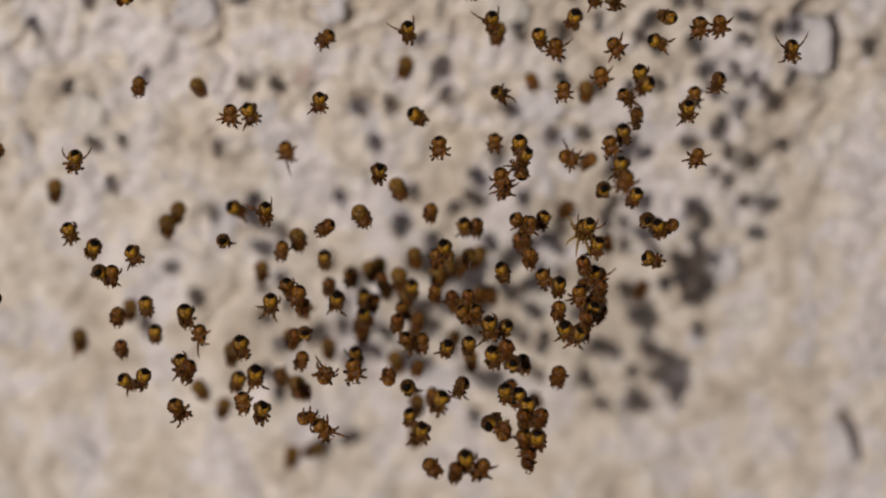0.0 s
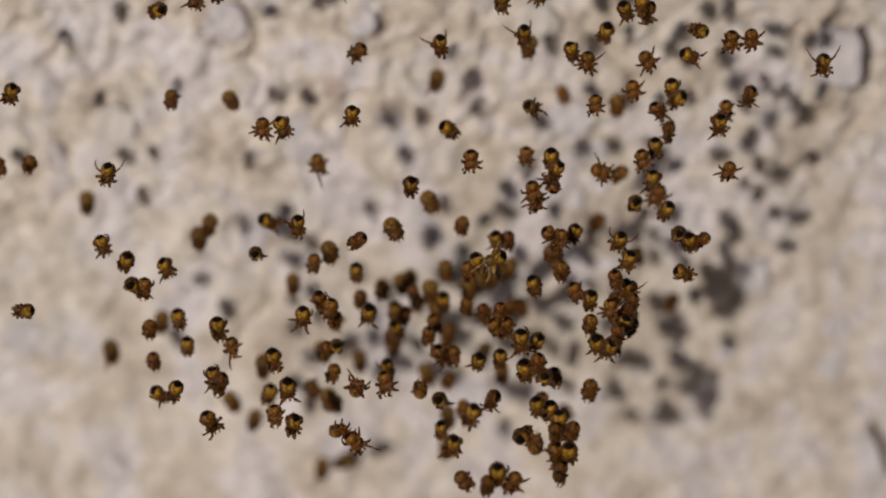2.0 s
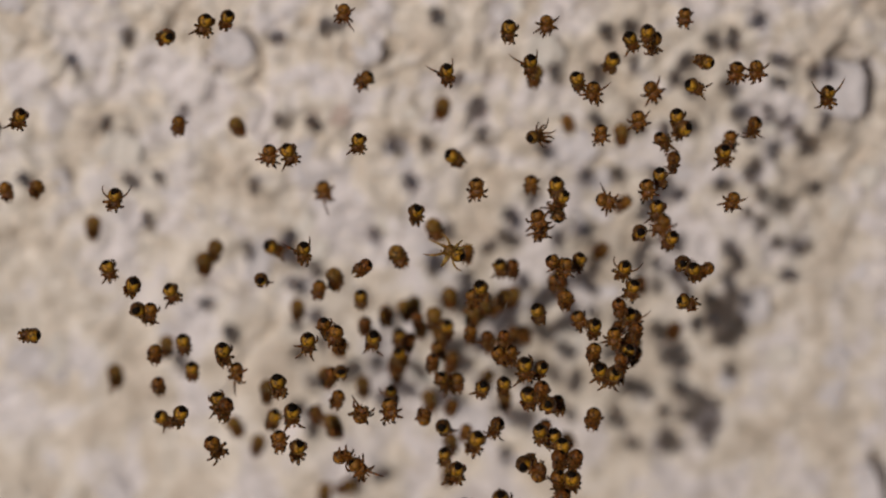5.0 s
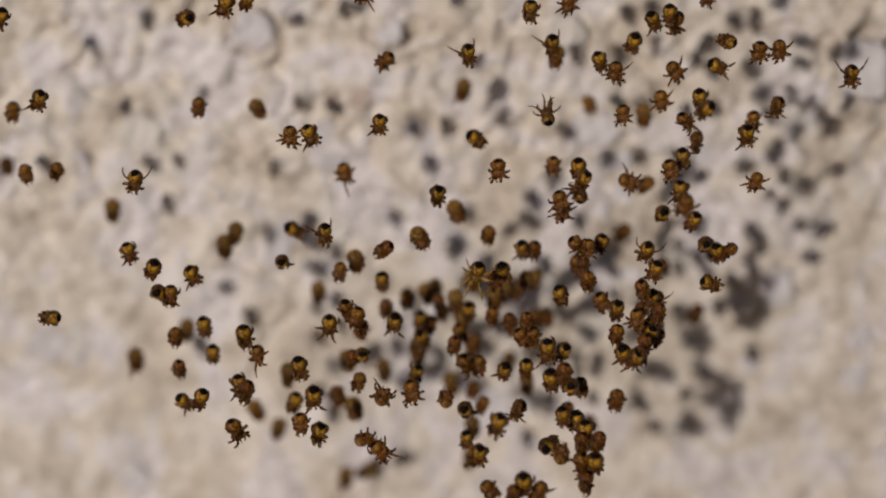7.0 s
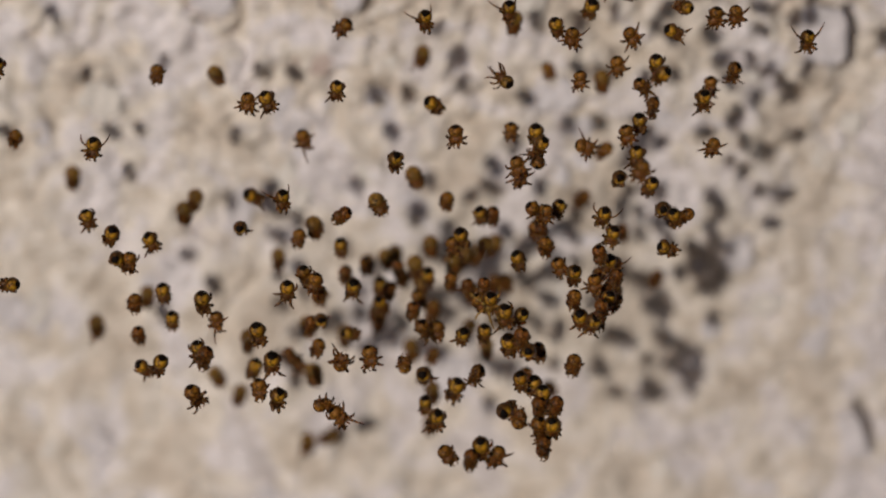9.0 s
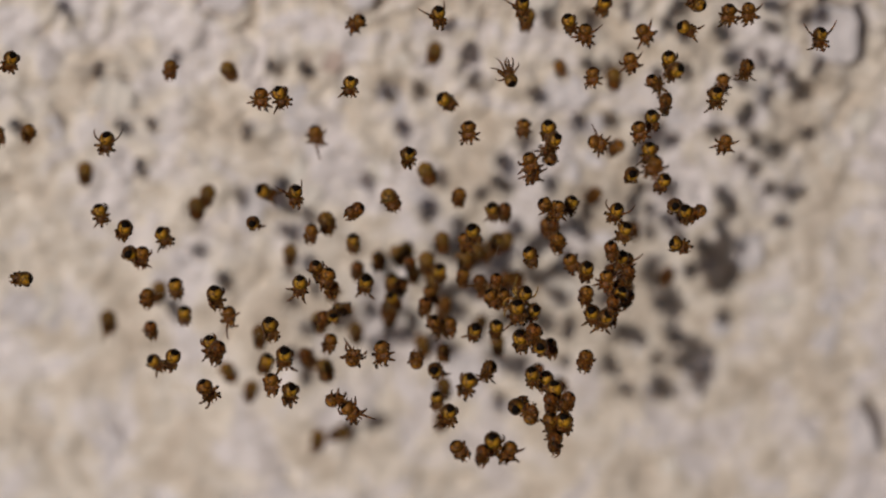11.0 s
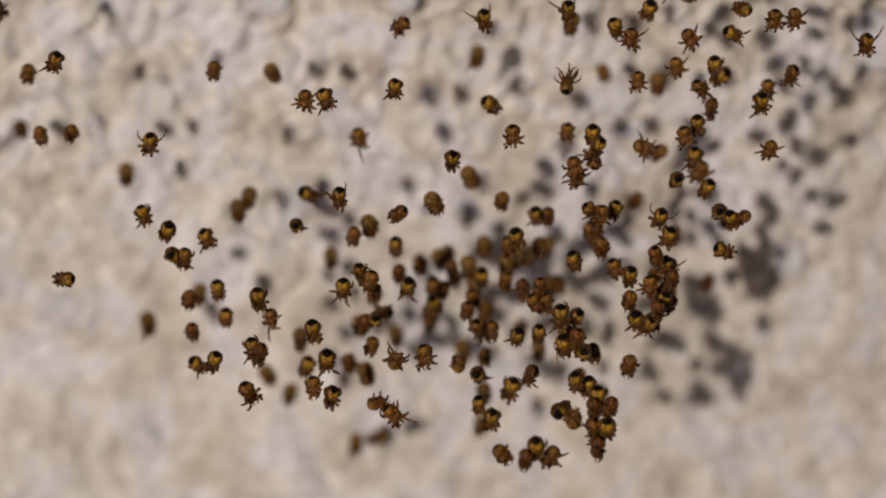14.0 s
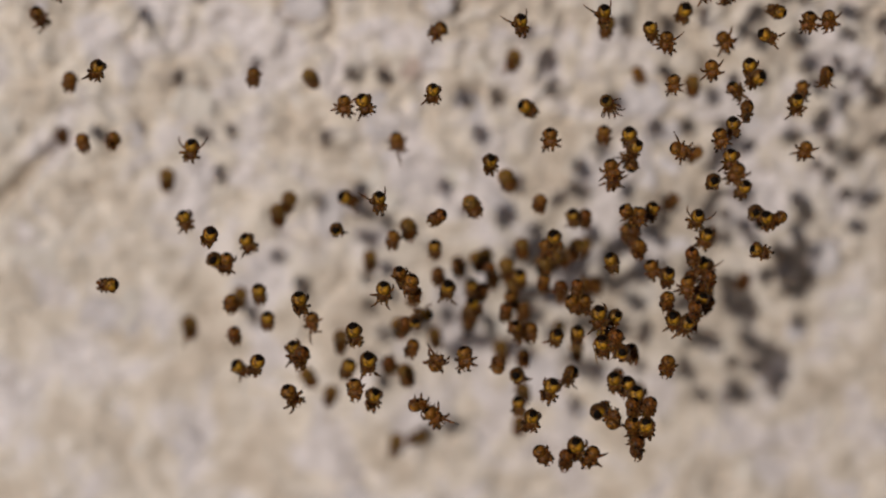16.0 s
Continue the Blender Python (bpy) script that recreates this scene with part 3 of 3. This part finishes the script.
spiderling(-1.0, -6.1, 22.3, 180, "b")
spiderling(0.5, -6.8, 22.6, -30, "o")
spiderling(4.4, -6.4, 23.6, 35, "D")
spiderling(2.8, -5.7, 29.1, 20, "Y")
spiderling(-7.1, -8.3, 25.1, -120, "B")
spiderling(-5.9, -9.0, 25.4, -50, "B")
spiderling(-9.5, -18.6, 5.2, 10, "n")
spiderling(0.6, -9.4, 21.9, 0, "y")
spiderling(1.4, -8.4, 28.1, 10, "Y")
spiderling(1.0, -11.3, 13.5, 0, "n")
spiderling(2.2, -10.6, 29.6, -40, "b")
spiderling(3.9, -10.5, 30.8, 10, "d")
spiderling(4.7, -9.9, 30.1, 0, "Y")
spiderling(5.9, -10.7, 29.6, 20, "B")
spiderling(5.0, -3.8, 21.7, 0, "y")
spiderling(5.3, -7.8, 13.0, 0, "n")
spiderling(6.8, -3.5, 25.4, -10, "y")
spiderling(7.7, -2.9, 25.7, 10, "d")
spiderling(8.2, -4.0, 25.5, 10, "o")
spiderling(11.5, -4.4, 27.3, 20, "b")
spiderling(7.7, -6.2, 25.8, -15, "y")
spiderling(8.7, -6.8, 25.1, 0, "y")
spiderling(9.3, -7.2, 26.5, -10, "Y")
spiderling(10.2, -7.6, 27.4, 20, "d")
spiderling(9.0, -7.8, 27.1, 0, "d")
spiderling(6.6, -8.4, 25.9, -110, "o")
spiderling(7.5, -8.4, 28.1, 180, "b")
spiderling(9.0, -9.3, 27.4, -10, "D")
spiderling(10.0, -9.1, 27.8, -10, "y")
spiderling(9.3, -10.5, 28.1, 10, "d")
spiderling(-30.4, 0.5, 23.2, 90, "y")
spiderling(-20.6, 21.7, 15.3, 60, "o")
spiderling(-17.5, 23.0, 17.2, 10, "Y")
spiderling(-15.9, 23.3, 16.7, 20, "y")
spiderling(5.2, 22.7, 17.6, 0, "Y")
spiderling(8.1, 22.9, 15.7, 0, "B")
spiderling(14.4, 21.8, 16.7, -20, "y")
spiderling(15.6, 22.4, 17.1, 0, "y")
spiderling(16.1, 21.7, 16.5, 20, "D")
spiderling(18.5, 23.5, 15.6, 10, "B")
spiderling(-7.2, 23.6, 15.1, 0, "B")
spiderling(-34.2, 22.1, 17.6, 20, "Y")
# extras mostly hidden behind others, added to thicken wall shadows (the s one aside)
spiderling(19.9, 2.6, 11.2, -10, "d")
spiderling(14.9, 1.3, 20.7, 7, "B")
spiderling(14.7, 0.0, 21.0, 40, "d")
spiderling(13.6, 0.3, 20.4, 37, "d")
spiderling(15.0, -1.9, 17.2, 20, "D")
spiderling(14.9, -1.6, 20.8, 30, "d")
spiderling(19.4, -4.5, 4.5, 40, "s")
spiderling(13.9, -0.9, 21.0, 10, "d")
spiderling(13.5, -2.5, 22.5, -20, "d")
spiderling(9.1, -4.9, 22.7, -11, "d")
spiderling(4.2, -3.7, 11.2, 36, "b")
spiderling(6.0, -3.5, 9.2, 14, "b")
spiderling(5.9, -0.4, 9.0, 33, "n")
spiderling(10.1, -1.2, 5.1, -28, "d")
spiderling(-3.2, -6.6, 7.3, 33, "D")
spiderling(9.6, 3.3, 14.4, 34, "d")
spiderling(9.4, 3.1, 17.8, 3, "d")
spiderling(16.3, 0.3, 7.6, -5, "d")
spiderling(8.3, -7.9, 19.5, 1, "d")
spiderling(10.5, -12.2, 9.7, -32, "b")
# blurred ones deep in the cluster
spiderling(-2.6, -1.4, 9.6, -20, "n")
spiderling(-3.2, -4.5, 13.8, 20, "n")
spiderling(0.2, -2.8, 12.5, 0, "n")
spiderling(1.0, -5.7, 10.6, 30, "n")
spiderling(4.6, -0.7, 10.6, 20, "n")
spiderling(-7.6, -17.8, 5.8, 75, "n")
# three more extras, added to cast shade on the middle of the wall
spiderling(2.7, -1.1, 12.0, 0, "n")
spiderling(3.4, -0.7, 11.5, 30, "n")
spiderling(-0.3, -0.9, 13.6, 0, "n")
# more of the blurred deep ones
spiderling(-0.7, -9.2, 9.0, 0, "n")
spiderling(1.1, -8.4, 13.0, 20, "b")
spiderling(-8.9, -6.3, 12.0, -10, "n")
spiderling(-9.6, -8.7, 14.0, -40, "b")
spiderling(-3.4, -4.7, 13.4, 0, "b")
spiderling(-2.0, -1.3, 9.0, 10, "n")
spiderling(-4.2, -1.7, 9.5, 0, "b")
spiderling(-7.7, -3.5, 13.0, 20, "b")
spiderling(4.0, -8.0, 6.8, 30, "n")
spiderling(6.9, -3.5, 9.0, 0, "b")
spiderling(0.8, -15.2, 10.0, 10, "n")
# the ones that climb about
climber_high = spiderling(7.4, 14.7, 17.5, -50, "c", own=True)
climber_wide = spiderling(13.6, 5.1, 21.4, 10, "w", own=True)
climber_low = spiderling(-3.6, -5.5, 18.6, -10, "y", own=True)
climber_deep = spiderling(2.3, -9.6, 16.3, 0, "b", own=True)
climber_aside = spiderling(-7.7, -9.4, 15.5, 0, "d", own=True)


# ---- silk ----
def strands():
    """Threads from each spiderling to its nearest neighbours, and stays from the outer ones to the wall."""
    rng, verts, faces = random.Random(9), [], []

    def thread(a, b, r):
        a, b = Vector(a), Vector(b)
        u = (b - a).orthogonal().normalized() * r
        w = (b - a).normalized().cross(u)
        first = len(verts)
        sag = Vector((0, 0, -0.02 * (b - a).length))
        for p in (a, (a + b) / 2 + sag, b):
            verts.extend(p + q for q in (u, -0.5 * u + 0.87 * w, -0.5 * u - 0.87 * w))
        for k in range(0, 6, 3):
            for s in range(3):
                faces.append((first + k + s, first + k + (s + 1) % 3, first + k + 3 + (s + 1) % 3, first + k + 3 + s))

    spots = [(x * MM, -g * MM, BASE + z * MM) for x, z, g in SPOTS]
    for i, p in enumerate(spots):
        near = sorted(range(len(spots)), key=lambda j: (Vector(spots[j]) - Vector(p)).length)[1:4]
        for j in near:
            thread(p, spots[j], 2.2e-6)
        if i % 6 == 0:
            thread(p, (p[0] + rng.uniform(-0.02, 0.02), 0.0012, p[2] + rng.uniform(-0.012, 0.03)), 2.2e-6)
    me = bpy.data.meshes.new("silk_threads")
    me.from_pydata(verts, [], faces)
    me.materials.append(SILK)
    tagged(new("silk_threads", me), "fine silk threads joining the spiderlings to the wall", "spider silk", kind="stuff")


strands()


def silk_strand(x0, z0, g0, x1, z1, g1, r):
    """One thread thick enough to catch the light."""
    a, c = Vector((x0, -g0, z0)), Vector((x1, -g1, z1))
    mid = (a + c) / 2 + Vector((0.04, 0.05, -0.03)) * (c - a).length * 0.5
    ob = part("silk_strand", tube([a, mid, c], [r, r * 1.2, r], 5), SILK)
    ob.location = (0, 0, BASE)
    return tagged(ob, "single bright silk thread strung between the spiderlings", "spider silk", "loose silk threads")


silk_strand(4.7, 1.8, 22.8, 5.2, 2.8, 21.7, 0.014)
silk_strand(21.9, 21.4, 17.2, 23.3, 22.9, 16.2, 0.01)
silk_strand(-10.1, -1.1, 21.3, -10.1, -6.9, 21.9, 0.004)
silk_strand(-6.0, -5.5, 23.4, -6.0, -11.2, 23.9, 0.004)
silk_strand(-9.8, -1.0, 22.2, -9.8, -4.9, 22.4, 0.004)
silk_strand(-12.2, 15.8, 19.8, -11.4, 16.1, 19.0, 0.006)
silk_strand(-11.8, 15.6, 19.8, -11.7, 16.3, 19.0, 0.005)
silk_strand(4.1, 16.1, 17.0, 4.5, 14.0, 16.9, 0.005)


def crawl(ob, kind, rows):
    """Keys a climbing spiderling: seconds, x, z, gap and lean; its legs swing to and fro while it moves."""
    _t, _f, _s, nod, turn, _p = KINDS[kind]
    walk(ob, [(t, hang(x, z, gap, lean, nod, turn)) for t, x, z, gap, lean in rows])
    legs = [c for c in ob.children if c.name.startswith("leg")]
    for k, leg in enumerate(legs):
        side = 1 if sum(v.co.x for v in leg.data.vertices) > 0 else -1
        hip = pose(side * 0.17 * MM, 0, -0.3 * MM)
        swing = []
        for i, (t, x, z, gap, lean) in enumerate(rows):
            moved = i and (abs(x - rows[i - 1][1]) + abs(z - rows[i - 1][2])) > 0.3
            a = 14 * math.sin(2.4 * i + 1.9 * k) if moved else 0.0
            drawn = 70 if (kind == "c" and t < 5) or (kind == "w" and t > 11) else 0     # drawn in behind the body
            swing.append((t, hip @ pose(0, 0, 0, a * 0.5, a, side * drawn) @ hip.inverted()))
        walk(leg, swing)


def motions():
    """The few that climb about in the silk; their legs work as they go."""
    crawl(climber_high, "c", [
        (0.0, 7.37, 14.67, 17.5, -50),
        (1.5, 7.39, 14.62, 17.4, -50),
        (3.5, 7.27, 14.78, 18.5, -50),
        (4.0, 7.24, 14.84, 18.6, -45),
        (5.2, 7.24, 14.84, 18.6, -110),
        (6.3, 7.10, 15.02, 18.9, -165),
        (7.0, 6.57, 14.68, 17.8, -190),
        (7.5, 6.74, 14.90, 18.2, -215),
        (8.0, 7.06, 14.68, 18.4, -225),
        (8.5, 6.96, 14.38, 18.2, -240),
        (9.0, 6.57, 14.92, 18.1, -235),
        (9.5, 6.26, 14.84, 18.1, -235),
        (11.8, 5.95, 14.97, 19.0, -190),
        (12.5, 6.81, 14.45, 19.1, -180),
        (13.0, 7.75, 14.29, 17.8, -145),
        (13.5, 6.77, 14.37, 17.3, -165),
        (14.0, 6.88, 14.54, 18.1, -170),
        (14.5, 6.87, 14.75, 19.5, -120),
        (15.0, 6.65, 14.79, 20.1, -50),
        (15.5, 6.81, 13.92, 19.8, -30),
        (16.0, 7.12, 13.89, 20.0, -30),
    ])
    crawl(climber_wide, "w", [
        (0.0, 13.56, 5.09, 21.4, 10),
        (0.5, 11.21, 5.54, 21.9, 60),
        (1.0, 7.31, 4.58, 21.7, 100),
        (1.5, 5.42, 4.21, 21.5, 70),
        (2.0, 4.71, 4.09, 22.0, 60),
        (2.5, 3.38, 4.31, 21.7, 60),
        (3.0, 2.55, 5.39, 22.2, 90),
        (3.5, 2.31, 6.52, 22.1, 120),
        (4.0, 1.87, 7.02, 22.0, 120),
        (6.3, 0.67, 4.60, 23.1, 75),
        (6.7, 0.49, 3.71, 22.9, 50),
        (7.0, 1.34, 3.77, 22.0, 10),
        (7.5, 2.70, 2.96, 22.8, 0),
        (8.0, 3.36, 0.71, 23.6, 20),
        (8.5, 4.60, -1.04, 23.8, 10),
        (9.0, 5.44, -0.69, 23.8, 0),
        (9.6, 6.54, -0.69, 23.8, 10),
        (11.8, 6.97, -0.41, 24.6, 30),
        (12.0, 6.50, -1.15, 25.1, 20),
        (12.6, 7.28, -2.93, 24.9, 10),
        (13.0, 7.12, -3.32, 23.9, 10),
        (16.0, 7.12, -3.32, 23.9, 10),
    ])
    crawl(climber_low, "y", [
        (0.0, -3.57, -5.49, 18.6, -10),
        (4.0, -3.57, -5.49, 18.6, -10),
        (6.3, -3.51, -5.15, 19.7, 20),
        (6.7, -3.81, -5.60, 19.4, 30),
        (7.0, -3.28, -5.16, 18.7, 20),
        (7.5, -3.51, -5.09, 19.1, -20),
        (8.0, -3.89, -4.81, 19.2, -10),
        (8.5, -4.92, -4.37, 18.9, -60),
        (9.0, -5.21, -4.61, 19.1, -80),
        (9.5, -5.62, -4.78, 19.1, -90),
        (11.8, -6.98, -2.31, 19.3, -90),
        (12.0, -6.53, -2.47, 19.6, -110),
        (12.5, -6.39, -2.83, 19.4, -180),
        (13.0, -6.74, -2.96, 18.3, -240),
        (13.5, -6.76, -3.38, 17.9, -270),
        (16.0, -6.76, -3.38, 17.9, -270),
    ])
    crawl(climber_deep, "b", [
        (0.0, 2.26, -9.59, 16.3, 0),
        (4.0, 2.26, -9.59, 16.3, 0),
        (7.5, 1.56, -8.39, 16.5, 30),
        (8.0, 1.18, -9.29, 16.8, 30),
        (8.5, 0.97, -9.36, 16.7, 40),
        (9.0, 0.44, -8.74, 16.7, 30),
        (9.6, 0.95, -7.52, 16.5, 10),
        (12.5, 1.06, -7.16, 16.9, 0),
        (16.0, 1.06, -7.16, 16.9, 0),
    ])
    crawl(climber_aside, "d", [
        (0.0, -7.69, -9.44, 15.5, 0),
        (4.2, -7.69, -9.44, 15.5, 0),
        (6.3, -8.96, -8.54, 16.3, -30),
        (7.0, -9.54, -7.96, 15.4, -30),
        (8.0, -9.48, -7.64, 15.8, -40),
        (9.0, -10.10, -7.48, 15.7, -40),
        (12.5, -9.56, -7.94, 16.3, 0),
        (16.0, -9.56, -7.94, 16.3, 0),
    ])


motions()
